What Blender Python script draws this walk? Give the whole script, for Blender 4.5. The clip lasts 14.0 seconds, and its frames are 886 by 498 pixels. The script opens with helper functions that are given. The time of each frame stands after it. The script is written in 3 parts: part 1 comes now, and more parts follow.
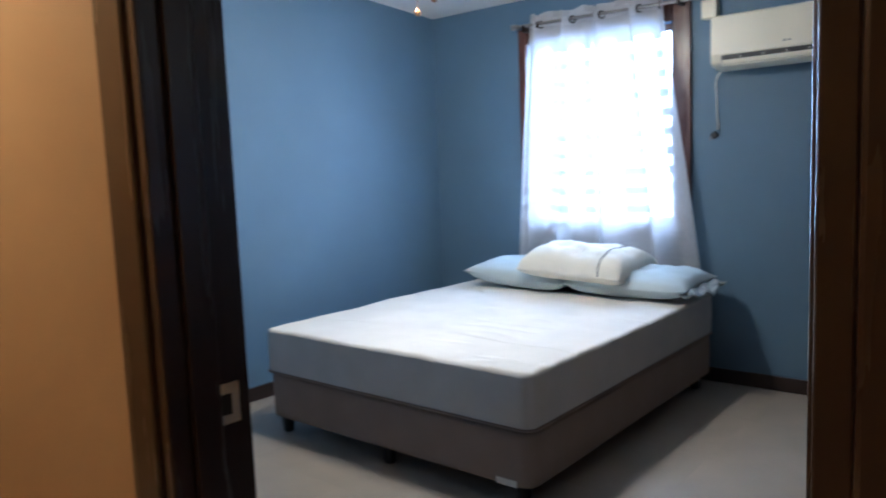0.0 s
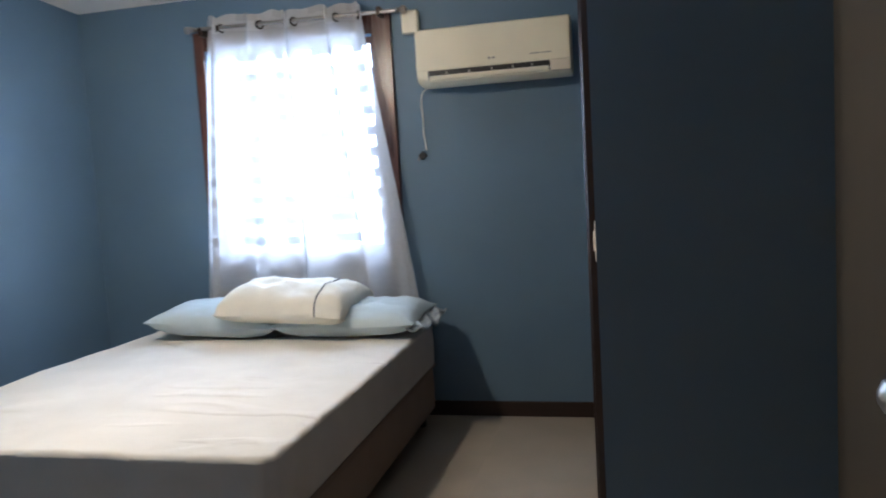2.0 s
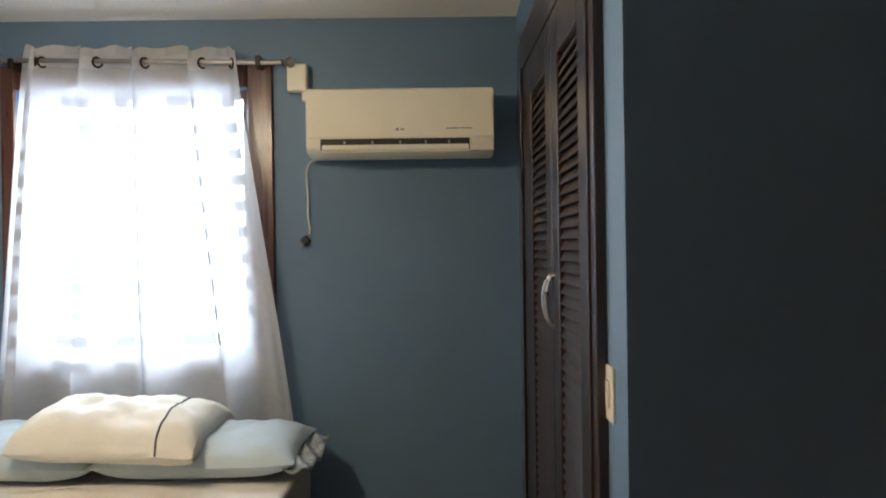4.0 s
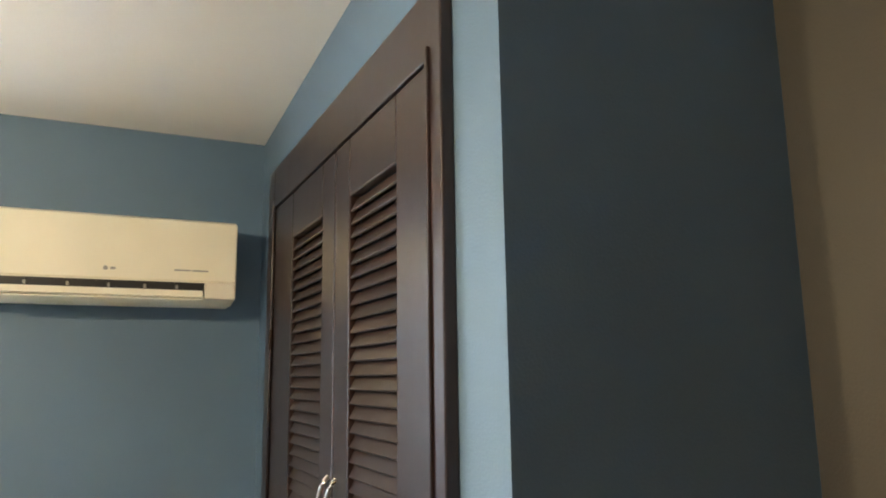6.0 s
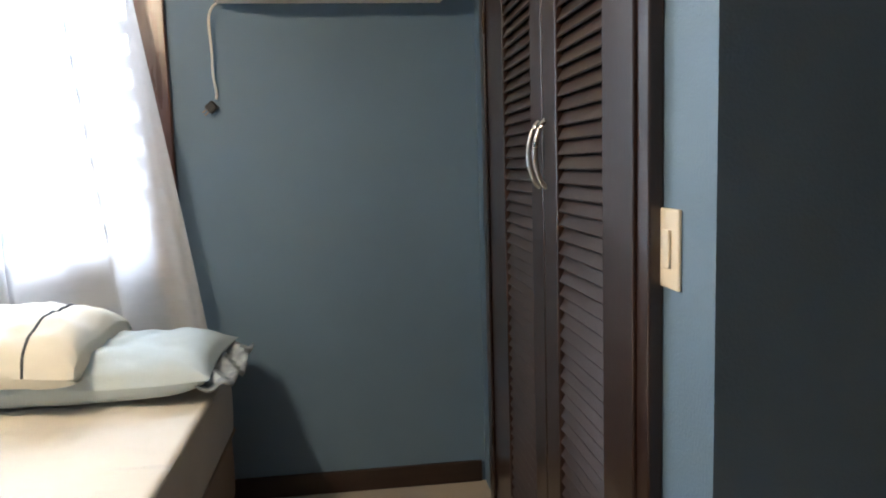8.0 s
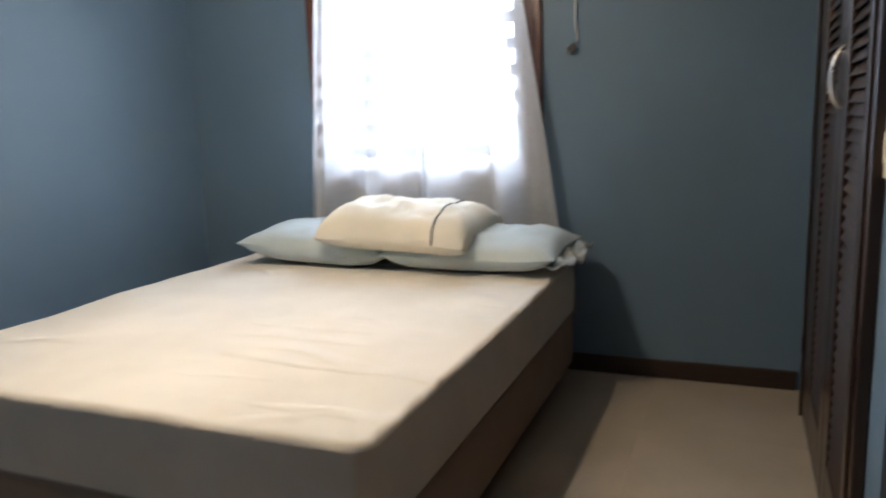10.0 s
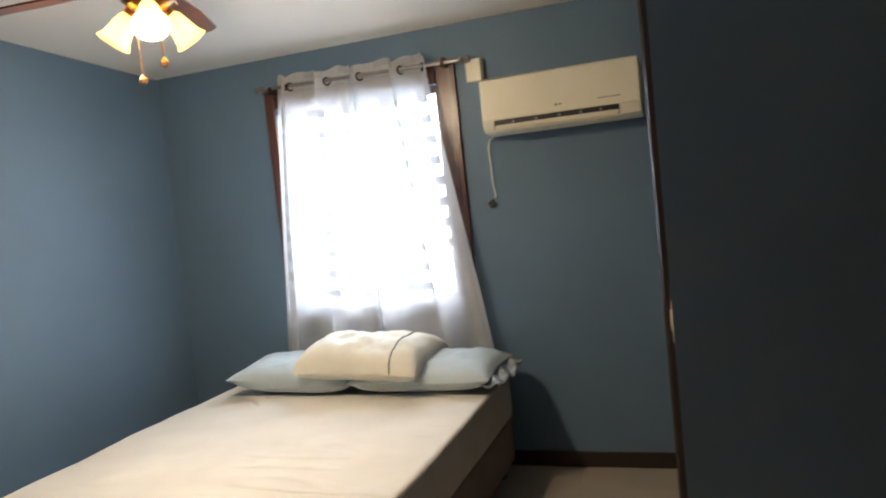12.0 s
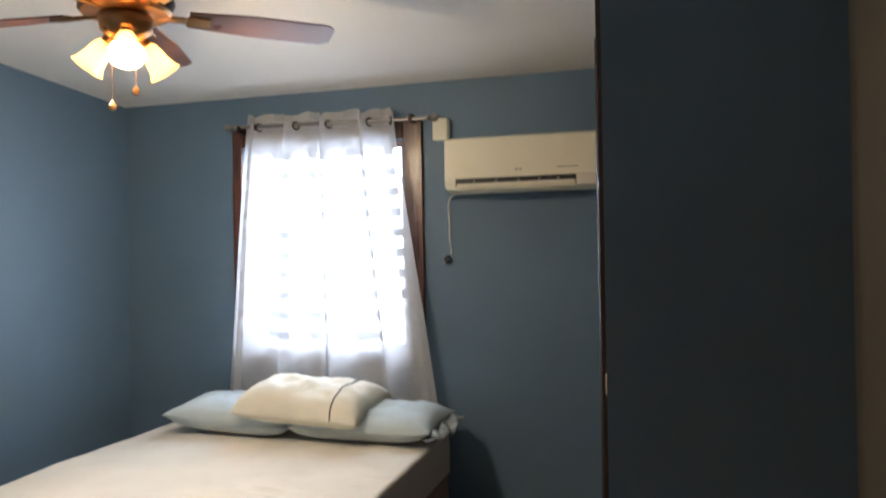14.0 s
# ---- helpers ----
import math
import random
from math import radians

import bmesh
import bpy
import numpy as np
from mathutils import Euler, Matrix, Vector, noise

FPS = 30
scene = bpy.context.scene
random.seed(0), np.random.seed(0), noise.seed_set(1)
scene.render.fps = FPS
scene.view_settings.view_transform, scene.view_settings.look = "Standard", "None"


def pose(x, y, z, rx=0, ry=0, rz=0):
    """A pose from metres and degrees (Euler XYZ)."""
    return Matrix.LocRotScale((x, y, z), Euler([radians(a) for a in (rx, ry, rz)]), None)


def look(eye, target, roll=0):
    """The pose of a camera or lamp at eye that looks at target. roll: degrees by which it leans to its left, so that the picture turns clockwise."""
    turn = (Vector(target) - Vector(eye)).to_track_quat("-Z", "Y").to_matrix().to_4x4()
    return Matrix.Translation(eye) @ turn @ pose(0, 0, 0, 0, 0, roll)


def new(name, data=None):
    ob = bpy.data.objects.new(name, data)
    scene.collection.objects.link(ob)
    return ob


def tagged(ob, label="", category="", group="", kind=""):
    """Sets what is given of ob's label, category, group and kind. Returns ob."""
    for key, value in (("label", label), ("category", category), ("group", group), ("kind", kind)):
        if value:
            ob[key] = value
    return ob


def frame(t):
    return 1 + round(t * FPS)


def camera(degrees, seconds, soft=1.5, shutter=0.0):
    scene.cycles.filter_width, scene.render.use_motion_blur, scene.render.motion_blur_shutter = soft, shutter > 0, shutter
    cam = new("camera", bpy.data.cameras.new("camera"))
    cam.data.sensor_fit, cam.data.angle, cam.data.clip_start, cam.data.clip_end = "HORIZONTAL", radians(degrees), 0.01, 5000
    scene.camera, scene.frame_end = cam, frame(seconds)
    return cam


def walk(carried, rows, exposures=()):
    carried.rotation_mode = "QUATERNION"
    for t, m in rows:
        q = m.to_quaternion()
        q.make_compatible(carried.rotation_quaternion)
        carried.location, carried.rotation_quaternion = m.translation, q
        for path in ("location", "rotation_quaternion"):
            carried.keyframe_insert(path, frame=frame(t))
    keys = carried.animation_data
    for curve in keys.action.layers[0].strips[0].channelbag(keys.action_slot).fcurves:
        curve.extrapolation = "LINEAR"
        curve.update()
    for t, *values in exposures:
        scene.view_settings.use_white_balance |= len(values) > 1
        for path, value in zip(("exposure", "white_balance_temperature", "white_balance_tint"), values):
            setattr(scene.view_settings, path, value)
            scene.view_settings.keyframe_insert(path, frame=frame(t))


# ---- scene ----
cam = camera(63.0, 14.0, soft=1.9, shutter=0.4)
PATH = [
    (0, (0.552, -0.92, 1.371), (-0.724, 0.604, 1.154), -2.3),
    (0.2, (0.488, -0.892, 1.345), (-0.679, 0.715, 1.115), -1.6),
    (0.5, (0.454, -0.842, 1.314), (-0.634, 0.816, 1.056), -1.4),
    (0.8, (0.419, -0.744, 1.323), (-0.707, 0.894, 1.107), -1.8),
    (1, (0.375, -0.702, 1.349), (-0.734, 0.951, 1.155), -1.0),
    (1.5, (0.23, -0.609, 1.35), (-0.555, 1.226, 1.22), -1.4),
    (2, (0.049, -0.517, 1.345), (-0.41, 1.421, 1.167), -3.4),
    (2.5, (-0.069, -0.329, 1.34), (-0.357, 1.643, 1.167), -3.7),
    (3, (-0.186, -0.184, 1.389), (-0.355, 1.807, 1.309), -1.6),
    (3.2, (-0.233, -0.119, 1.409), (-0.318, 1.878, 1.36), -1.6),
    (5.3, (-0.493, 0.512, 1.55), (-0.332, 2.505, 1.607), 0.8),
    (5.5, (-0.491, 0.546, 1.563), (-0.17, 2.512, 1.737), 1.7),
    (6, (-0.544, 0.699, 1.623), (0.297, 2.48, 1.967), -0.8),
    (6.5, (-0.634, 0.73, 1.56), (0.268, 2.507, 1.724), -0.8),
    (7, (-0.616, 0.736, 1.342), (0.05, 2.621, 1.288), 0.3),
    (9.3, (-0.337, 0.524, 1.268), (-0.616, 2.487, 1.006), -2.0),
    (9.5, (-0.344, 0.419, 1.267), (-0.761, 2.359, 1.012), -1.3),
    (10, (-0.261, 0.156, 1.23), (-1.02, 1.972, 0.874), -2.3),
    (10.5, (-0.171, -0.01, 1.264), (-1.153, 1.687, 0.872), -3.4),
    (11, (-0.06, -0.128, 1.407), (-0.987, 1.637, 1.247), -1.3),
    (11.5, (-0.004, -0.34, 1.593), (-0.812, 1.481, 1.425), -4.4),
    (12, (0.083, -0.442, 1.571), (-0.582, 1.439, 1.432), -6.1),
    (12.5, (0.096, -0.445, 1.57), (-0.428, 1.484, 1.626), -3.9),
    (13, (0.092, -0.442, 1.574), (-0.403, 1.49, 1.725), -2.2),
    (13.5, (0.094, -0.449, 1.57), (-0.451, 1.469, 1.731), -0.4),
    (14, (0.125, -0.487, 1.555), (-0.425, 1.436, 1.563), -1.0),
]
EXPOSURES = [
    (0, 0.15, 4550, 8), (0.8, 0.05, 4750, 9), (1.5, 0.0, 5000, 10), (3.0, -0.05, 5500, 8), (5.5, 0.3, 6300, 8), (6.0, 0.85, 6200, 5), (6.5, 1.0, 6000, 5),
    (7.0, 0.85, 5900, 6), (9.5, 0.15, 5950, 10), (10.0, -0.05, 5950, 10), (10.5, -0.1, 5850, 9), (11.5, -0.05, 6050, 9), (12.0, -0.05, 6200, 9), (13.0, -0.05, 6700, 10), (14.0, -0.15, 6000, 10),
]
walk(cam, [(t, look(eye, target, roll)) for t, eye, target, roll in PATH], EXPOSURES)
# lamp powers
DAY_W, FAN_W, HALL_W = 62.0, 38.0, 43.0

# ---- light ----
world = bpy.data.worlds.new("world")
scene.world = world
world.use_nodes = True
sky = world.node_tree.nodes.new("ShaderNodeTexSky")
sky.sky_type, sky.sun_disc = "NISHITA", False
sky.sun_elevation, sky.sun_rotation = radians(50), radians(200)
world.node_tree.links.new(sky.outputs[0], world.node_tree.nodes["Background"].inputs[0])
world.node_tree.nodes["Background"].inputs[1].default_value = 0.12
sun = new("sun", bpy.data.lights.new("sun", "SUN"))
sun.data.energy, sun.data.angle, sun.data.color = 3.0, radians(0.5), (1, 0.95, 0.88)
sun.matrix_world = look((0, 0, 10), (1.5, 5.5, 4))
LAMP_WARM = (1.0, 0.78, 0.52)


def point_lamp(name, place, watts, color, radius=0.03):
    ob = new(name, bpy.data.lights.new(name, "POINT"))
    ob.data.energy, ob.data.color, ob.data.shadow_soft_size = watts, color, radius
    ob.location = place
    return ob


day = new("window_daylight", bpy.data.lights.new("window_daylight", "AREA"))
day.data.shape, day.data.size, day.data.size_y = "RECTANGLE", 1.04, 1.38
day.data.energy, day.data.color = DAY_W, (0.78, 0.89, 1.0)
day.data.spread = radians(130)
day.matrix_world = look((-1.77, 3.86, 1.55), (-1.77, 0.17, 0.21))

# ---- materials ----


def material(name, color, rough=0.6, metal=0.0, vary=0.08, scale=6.0, bump=0.0, bump_scale=120.0, second=None, coat=0.0, rand=0.0):
    """A principled material whose colour drifts at two scales, with fine relief."""
    m = bpy.data.materials.new(name)
    m.use_nodes = True
    nt = m.node_tree
    p = nt.nodes["Principled BSDF"]
    p.inputs["Roughness"].default_value, p.inputs["Metallic"].default_value = rough, metal
    p.inputs["Coat Weight"].default_value, p.inputs["Coat Roughness"].default_value = coat, 0.28
    co = nt.nodes.new("ShaderNodeTexCoord")
    big, fine = nt.nodes.new("ShaderNodeTexNoise"), nt.nodes.new("ShaderNodeTexNoise")
    big.inputs["Scale"].default_value, fine.inputs["Scale"].default_value = scale, bump_scale
    big.inputs["Detail"].default_value, fine.inputs["Detail"].default_value = 5, 3
    for n in (big, fine):
        nt.links.new(co.outputs["Object"], n.inputs["Vector"])
    mix = nt.nodes.new("ShaderNodeMix")
    mix.data_type = "RGBA"
    lo = second or [c * (1 - 2 * vary) for c in color]
    hi = color if second else [min(1, c * (1 + vary)) for c in color]
    mix.inputs[6].default_value, mix.inputs[7].default_value = (*lo, 1), (*hi, 1)
    add = nt.nodes.new("ShaderNodeMath")
    add.operation = "MULTIPLY_ADD"
    add.inputs[1].default_value, add.inputs[2].default_value = 0.3, 0.0
    ramp = nt.nodes.new("ShaderNodeMapRange")
    ramp.inputs[1].default_value, ramp.inputs[2].default_value = 0.3, 0.7
    nt.links.new(big.outputs[0], ramp.inputs[0])
    nt.links.new(fine.outputs[0], add.inputs[0])
    blend = nt.nodes.new("ShaderNodeMath")
    blend.operation = "MULTIPLY_ADD"
    blend.inputs[1].default_value = 0.75
    nt.links.new(ramp.outputs[0], blend.inputs[0])
    nt.links.new(add.outputs[0], blend.inputs[2])
    nt.links.new(blend.outputs[0], mix.inputs[0])
    out = mix.outputs[2]
    if rand:
        info, hsv, rr = nt.nodes.new("ShaderNodeObjectInfo"), nt.nodes.new("ShaderNodeHueSaturation"), nt.nodes.new("ShaderNodeMapRange")
        rr.inputs[3].default_value, rr.inputs[4].default_value = 1 - rand, 1 + rand
        nt.links.new(info.outputs["Random"], rr.inputs[0])
        nt.links.new(rr.outputs[0], hsv.inputs["Value"])
        nt.links.new(out, hsv.inputs["Color"])
        out = hsv.outputs[0]
    nt.links.new(out, p.inputs["Base Color"])
    rg = nt.nodes.new("ShaderNodeMapRange")
    rg.inputs[3].default_value, rg.inputs[4].default_value = max(0.02, rough - 0.08), min(1, rough + 0.08)
    nt.links.new(big.outputs[0], rg.inputs[0])
    nt.links.new(rg.outputs[0], p.inputs["Roughness"])
    if bump:
        b = nt.nodes.new("ShaderNodeBump")
        b.inputs["Strength"].default_value, b.inputs["Distance"].default_value = bump, 0.004
        nt.links.new(fine.outputs[0], b.inputs["Height"])
        nt.links.new(b.outputs[0], p.inputs["Normal"])
    return m


def wood(name, dark, light, rough, stretch, rand=0.0, coat=0.3):
    """Stained wood: noise drawn out along the grain."""
    m = material(name, light, rough, second=dark, bump=0.12, bump_scale=60, scale=5, coat=coat, rand=rand)
    nt = m.node_tree
    mp = nt.nodes.new("ShaderNodeMapping")
    mp.inputs["Scale"].default_value = stretch
    co = next(n for n in nt.nodes if n.bl_idname == "ShaderNodeTexCoord")
    nt.links.new(co.outputs["Object"], mp.inputs[0])
    for n in nt.nodes:
        if n.bl_idname == "ShaderNodeTexNoise":
            nt.links.new(mp.outputs[0], n.inputs["Vector"])
    return m


def glow(name, color, strength):
    m = bpy.data.materials.new(name)
    m.use_nodes = True
    p = m.node_tree.nodes["Principled BSDF"]
    p.inputs["Base Color"].default_value = (*color, 1)
    p.inputs["Emission Color"].default_value, p.inputs["Emission Strength"].default_value = (*color, 1), strength
    return m


BLUE = material("blue_wall_paint", (0.132, 0.203, 0.29), 0.55, vary=0.05, scale=2.2, bump=0.25, bump_scale=180)
BEIGE = material("beige_wall_paint", (0.46, 0.325, 0.175), 0.6, vary=0.05, scale=2.0, bump=0.25, bump_scale=180)
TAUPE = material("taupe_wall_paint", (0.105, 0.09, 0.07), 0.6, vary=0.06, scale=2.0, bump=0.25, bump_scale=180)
CEIL = material("ceiling_paint", (0.85, 0.82, 0.77), 0.75, vary=0.03, scale=1.5, bump=0.2, bump_scale=150)
FLOOR = material("beige_floor_tile", (0.40, 0.345, 0.275), 0.3, vary=0.08, scale=3.0, bump=0.05, bump_scale=60, rand=0.03)
GROUT = material("floor_grout", (0.38, 0.325, 0.26), 0.5, vary=0.1, scale=8)
DARKWOOD = wood("dark_stained_wood", (0.012, 0.0055, 0.004), (0.028, 0.012, 0.009), 0.26, (6, 6, 0.5), coat=0.8)
CLOSETWOOD = wood("closet_wood", (0.016, 0.007, 0.005), (0.040, 0.018, 0.013), 0.32, (6, 6, 0.5), coat=0.45)
CLOSETWOOD.node_tree.nodes["Principled BSDF"].inputs["Coat Roughness"].default_value = 0.3
SLATWOOD = wood("closet_slat_wood", (0.024, 0.013, 0.010), (0.046, 0.027, 0.022), 0.34, (6, 0.6, 6), rand=0.12)
CASEWOOD = wood("window_casing_wood", (0.055, 0.018, 0.011), (0.12, 0.045, 0.028), 0.28, (6, 6, 0.5))
BASEWOOD = wood("baseboard_wood", (0.016, 0.008, 0.006), (0.035, 0.017, 0.012), 0.4, (0.6, 0.6, 6))
BLADEWOOD = wood("fan_blade_wood", (0.10, 0.035, 0.018), (0.22, 0.085, 0.045), 0.3, (1.5, 1.5, 6))
BRONZE = material("dark_bronze", (0.045, 0.026, 0.016), 0.32, 0.75, vary=0.2, scale=10)
BRASS = material("antique_brass", (0.45, 0.24, 0.10), 0.3, 0.9, vary=0.15, scale=12)
STEEL = material("brushed_steel", (0.62, 0.60, 0.56), 0.3, 1.0, vary=0.08, scale=15)
RODSTEEL = material("dull_rod_steel", (0.34, 0.31, 0.28), 0.35, 0.9, vary=0.1, scale=15)
BORDER = material("grey_mattress_border_cloth", (0.56, 0.54, 0.515), 0.92, vary=0.06, scale=5, bump=0.6, bump_scale=280)
NICKEL = material("worn_nickel", (0.62, 0.58, 0.50), 0.5, 0.35, vary=0.15, scale=20)
SHEET = material("white_mattress_cloth", (0.74, 0.70, 0.635), 0.9, vary=0.05, scale=3.5, bump=0.5, bump_scale=260)


def creased(m, strength):
    """Adds long shallow creases to a cloth's relief."""
    nt = m.node_tree
    p = nt.nodes["Principled BSDF"]
    co = next(n for n in nt.nodes if n.bl_idname == "ShaderNodeTexCoord")
    mp, nz, ab, mr, mk, mu, bp = (nt.nodes.new("ShaderNode" + k) for k in ("Mapping", "TexNoise", "Math", "MapRange", "TexNoise", "Math", "Bump"))
    mp.inputs["Rotation"].default_value, mp.inputs["Scale"].default_value = (0, 0, radians(15)), (1.1, 3.0, 2.0)
    nz.inputs["Scale"].default_value, nz.inputs["Detail"].default_value, nz.inputs["Distortion"].default_value = 1.1, 1.5, 1.0
    mk.inputs["Scale"].default_value = 1.3
    sel = nt.nodes.new("ShaderNodeMapRange")
    sel.inputs[1].default_value, sel.inputs[2].default_value = 0.5, 0.68
    ab.operation, ab.inputs[1].default_value = "SUBTRACT", 0.5
    ab2 = nt.nodes.new("ShaderNodeMath")
    ab2.operation = "ABSOLUTE"
    mr.inputs[1].default_value, mr.inputs[2].default_value, mr.inputs[3].default_value, mr.inputs[4].default_value = 0.0, 0.09, 1.0, 0.0
    mr.interpolation_type = "SMOOTHSTEP"
    mu.operation = "MULTIPLY"
    bp.inputs["Strength"].default_value, bp.inputs["Distance"].default_value = strength, 0.02
    nt.links.new(co.outputs["Object"], mp.inputs[0])
    nt.links.new(mp.outputs[0], nz.inputs["Vector"])
    nt.links.new(co.outputs["Object"], mk.inputs["Vector"])
    nt.links.new(nz.outputs[0], ab.inputs[0])
    nt.links.new(ab.outputs[0], ab2.inputs[0])
    nt.links.new(ab2.outputs[0], mr.inputs[0])
    nt.links.new(mr.outputs[0], mu.inputs[0])
    nt.links.new(mk.outputs[0], sel.inputs[0])
    nt.links.new(sel.outputs[0], mu.inputs[1])
    nt.links.new(mu.outputs[0], bp.inputs["Height"])
    old = p.inputs["Normal"].links[0].from_socket
    nt.links.new(old, bp.inputs["Normal"])
    nt.links.new(bp.outputs[0], p.inputs["Normal"])
    return m


creased(SHEET, 0.7)
BASECLOTH = material("grey_brown_bed_base_cloth", (0.27, 0.205, 0.165), 0.95, vary=0.07, scale=5, bump=0.7, bump_scale=300)
PILLOWBLUE = material("pale_blue_cotton", (0.52, 0.60, 0.64), 0.9, vary=0.05, scale=6, bump=0.5, bump_scale=240)
PILLOWWHITE = material("cream_white_cotton", (0.78, 0.74, 0.64), 0.9, vary=0.05, scale=6, bump=0.5, bump_scale=240)
SHAM = material("grey_figured_cotton", (0.55, 0.60, 0.62), 0.9, second=(0.05, 0.06, 0.08), scale=17, bump=0.4, bump_scale=240)
creased(PILLOWBLUE, 0.35)
creased(PILLOWWHITE, 0.35)
PIPING = material("dark_grey_piping", (0.07, 0.075, 0.085), 0.85)
PLASTIC = material("ivory_plastic", (0.86, 0.80, 0.63), 0.35, vary=0.03, scale=4, bump=0.03, bump_scale=200)
SWITCHW = material("switch_plastic", (0.78, 0.70, 0.56), 0.35, vary=0.03, scale=9)
# dark plastic, also the black that stands for shade in gaps and recesses
DARKPLASTIC_SHADE = material("dark_plastic_and_gap_shade", (0.02, 0.018, 0.016), 0.45)
GREYPRINT = material("grey_print", (0.34, 0.32, 0.28), 0.5)
WHITETAG = material("white_label_cloth", (0.75, 0.72, 0.66), 0.9)
CABLE = material("white_cable", (0.72, 0.70, 0.64), 0.5)
GROUND = material("garden_ground", (0.16, 0.17, 0.10), 0.95, scale=1.5, vary=0.2)
BULB = glow("lit_bulb", (1.0, 0.80, 0.50), 14.0)
HALLGLOW = glow("lit_hall_diffuser", (1.0, 0.72, 0.42), 5.0)


def glass_material():
    m = bpy.data.materials.new("clear_glass")
    m.use_nodes = True
    p = m.node_tree.nodes["Principled BSDF"]
    p.inputs["Transmission Weight"].default_value, p.inputs["Roughness"].default_value, p.inputs["IOR"].default_value = 1.0, 0.02, 1.45
    return m


def shade_material():
    """Frosted amber glass that the bulb shines through."""
    m = bpy.data.materials.new("frosted_shade_glass")
    m.use_nodes = True
    nt = m.node_tree
    p = nt.nodes["Principled BSDF"]
    p.inputs["Base Color"].default_value, p.inputs["Roughness"].default_value = (0.90, 0.76, 0.48, 1), 0.35
    tr = nt.nodes.new("ShaderNodeBsdfTranslucent")
    tr.inputs[0].default_value = (0.97, 0.80, 0.48, 1)
    mix = nt.nodes.new("ShaderNodeMixShader")
    mix.inputs[0].default_value = 0.75
    nt.links.new(p.outputs[0], mix.inputs[1])
    nt.links.new(tr.outputs[0], mix.inputs[2])
    nt.links.new(mix.outputs[0], nt.nodes["Material Output"].inputs[0])
    return m


def sheer_material():
    """White sheer cloth with rows of small woven patches."""
    m = bpy.data.materials.new("white_sheer_cloth")
    m.use_nodes = True
    nt = m.node_tree
    nt.nodes.remove(nt.nodes["Principled BSDF"])
    uv = nt.nodes.new("ShaderNodeTexCoord")
    sep = nt.nodes.new("ShaderNodeSeparateXYZ")
    nt.links.new(uv.outputs["UV"], sep.inputs[0])

    def math_node(op, a, b=None):
        n = nt.nodes.new("ShaderNodeMath")
        n.operation = op
        for i, v in enumerate((a, b)):
            if v is None:
                continue
            if isinstance(v, (int, float)):
                n.inputs[i].default_value = v
            else:
                nt.links.new(v, n.inputs[i])
        return n.outputs[0]

    px = math_node("GREATER_THAN", math_node("FRACT", math_node("MULTIPLY", sep.outputs[0], 6.5)), 0.55)
    py = math_node("GREATER_THAN", math_node("FRACT", math_node("MULTIPLY", sep.outputs[1], 8.5)), 0.55)
    patch = math_node("MULTIPLY", px, py)
    ns = nt.nodes.new("ShaderNodeTexNoise")
    ns.inputs["Scale"].default_value = 30
    nt.links.new(uv.outputs["UV"], ns.inputs["Vector"])
    hem = math_node("GREATER_THAN", sep.outputs[1], 1.655)
    thick = math_node("ADD", math_node("MULTIPLY", patch, 0.48), math_node("MULTIPLY", ns.outputs[0], 0.14))
    cover = math_node("MINIMUM", math_node("ADD", math_node("ADD", thick, math_node("MULTIPLY", hem, 0.25)), 0.66), 1.0)
    tr, di, tl, m1, m2 = (nt.nodes.new("ShaderNode" + k) for k in ("BsdfTransparent", "BsdfDiffuse", "BsdfTranslucent", "MixShader", "MixShader"))
    di.inputs[0].default_value, tl.inputs[0].default_value = (0.80, 0.79, 0.78, 1), (0.82, 0.82, 0.84, 1)
    m1.inputs[0].default_value = 0.5
    tint = nt.nodes.new("ShaderNodeMix")
    tint.data_type = "RGBA"
    tint.inputs[6].default_value, tint.inputs[7].default_value = (0.48, 0.47, 0.48, 1), (0.11, 0.108, 0.12, 1)
    nt.links.new(math_node("MAXIMUM", math_node("MULTIPLY", patch, 0.9), math_node("MULTIPLY", hem, 0.4)), tint.inputs[0])
    nt.links.new(tint.outputs[2], tl.inputs[0])
    nt.links.new(di.outputs[0], m1.inputs[1])
    nt.links.new(tl.outputs[0], m1.inputs[2])
    nt.links.new(cover, m2.inputs[0])
    nt.links.new(tr.outputs[0], m2.inputs[1])
    nt.links.new(m1.outputs[0], m2.inputs[2])
    nt.links.new(m2.outputs[0], nt.nodes["Material Output"].inputs[0])
    return m


GLASS, SHADE, SHEER = glass_material(), shade_material(), sheer_material()

# ---- mesh helpers ----


def part(name, bm, mat, parent=None, label="", smooth=False):
    """Links a bmesh as one mesh object under a thing or a part."""
    me = bpy.data.meshes.new(name)
    bmesh.ops.recalc_face_normals(bm, faces=bm.faces)
    bm.to_mesh(me)
    bm.free()
    me.materials.append(mat)
    if smooth:
        for f in me.polygons:
            f.use_smooth = True
        me.set_sharp_from_angle(angle=radians(38))
    ob = new(name, me)
    ob.parent = parent
    if label:
        ob["label"] = label
    return ob


def thing(name, place, label, category, group=""):
    ob = new(name)
    ob.location = place
    ob.empty_display_size = 0.1
    return tagged(ob, label, category, group)


def box(bm, x0, x1, y0, y1, z0, z1):
    vs = [bm.verts.new((x, y, z)) for x in (x0, x1) for y in (y0, y1) for z in (z0, z1)]
    for f in ((0, 1, 3, 2), (4, 6, 7, 5), (0, 4, 5, 1), (2, 3, 7, 6), (0, 2, 6, 4), (1, 5, 7, 3)):
        bm.faces.new([vs[i] for i in f])
    return bm


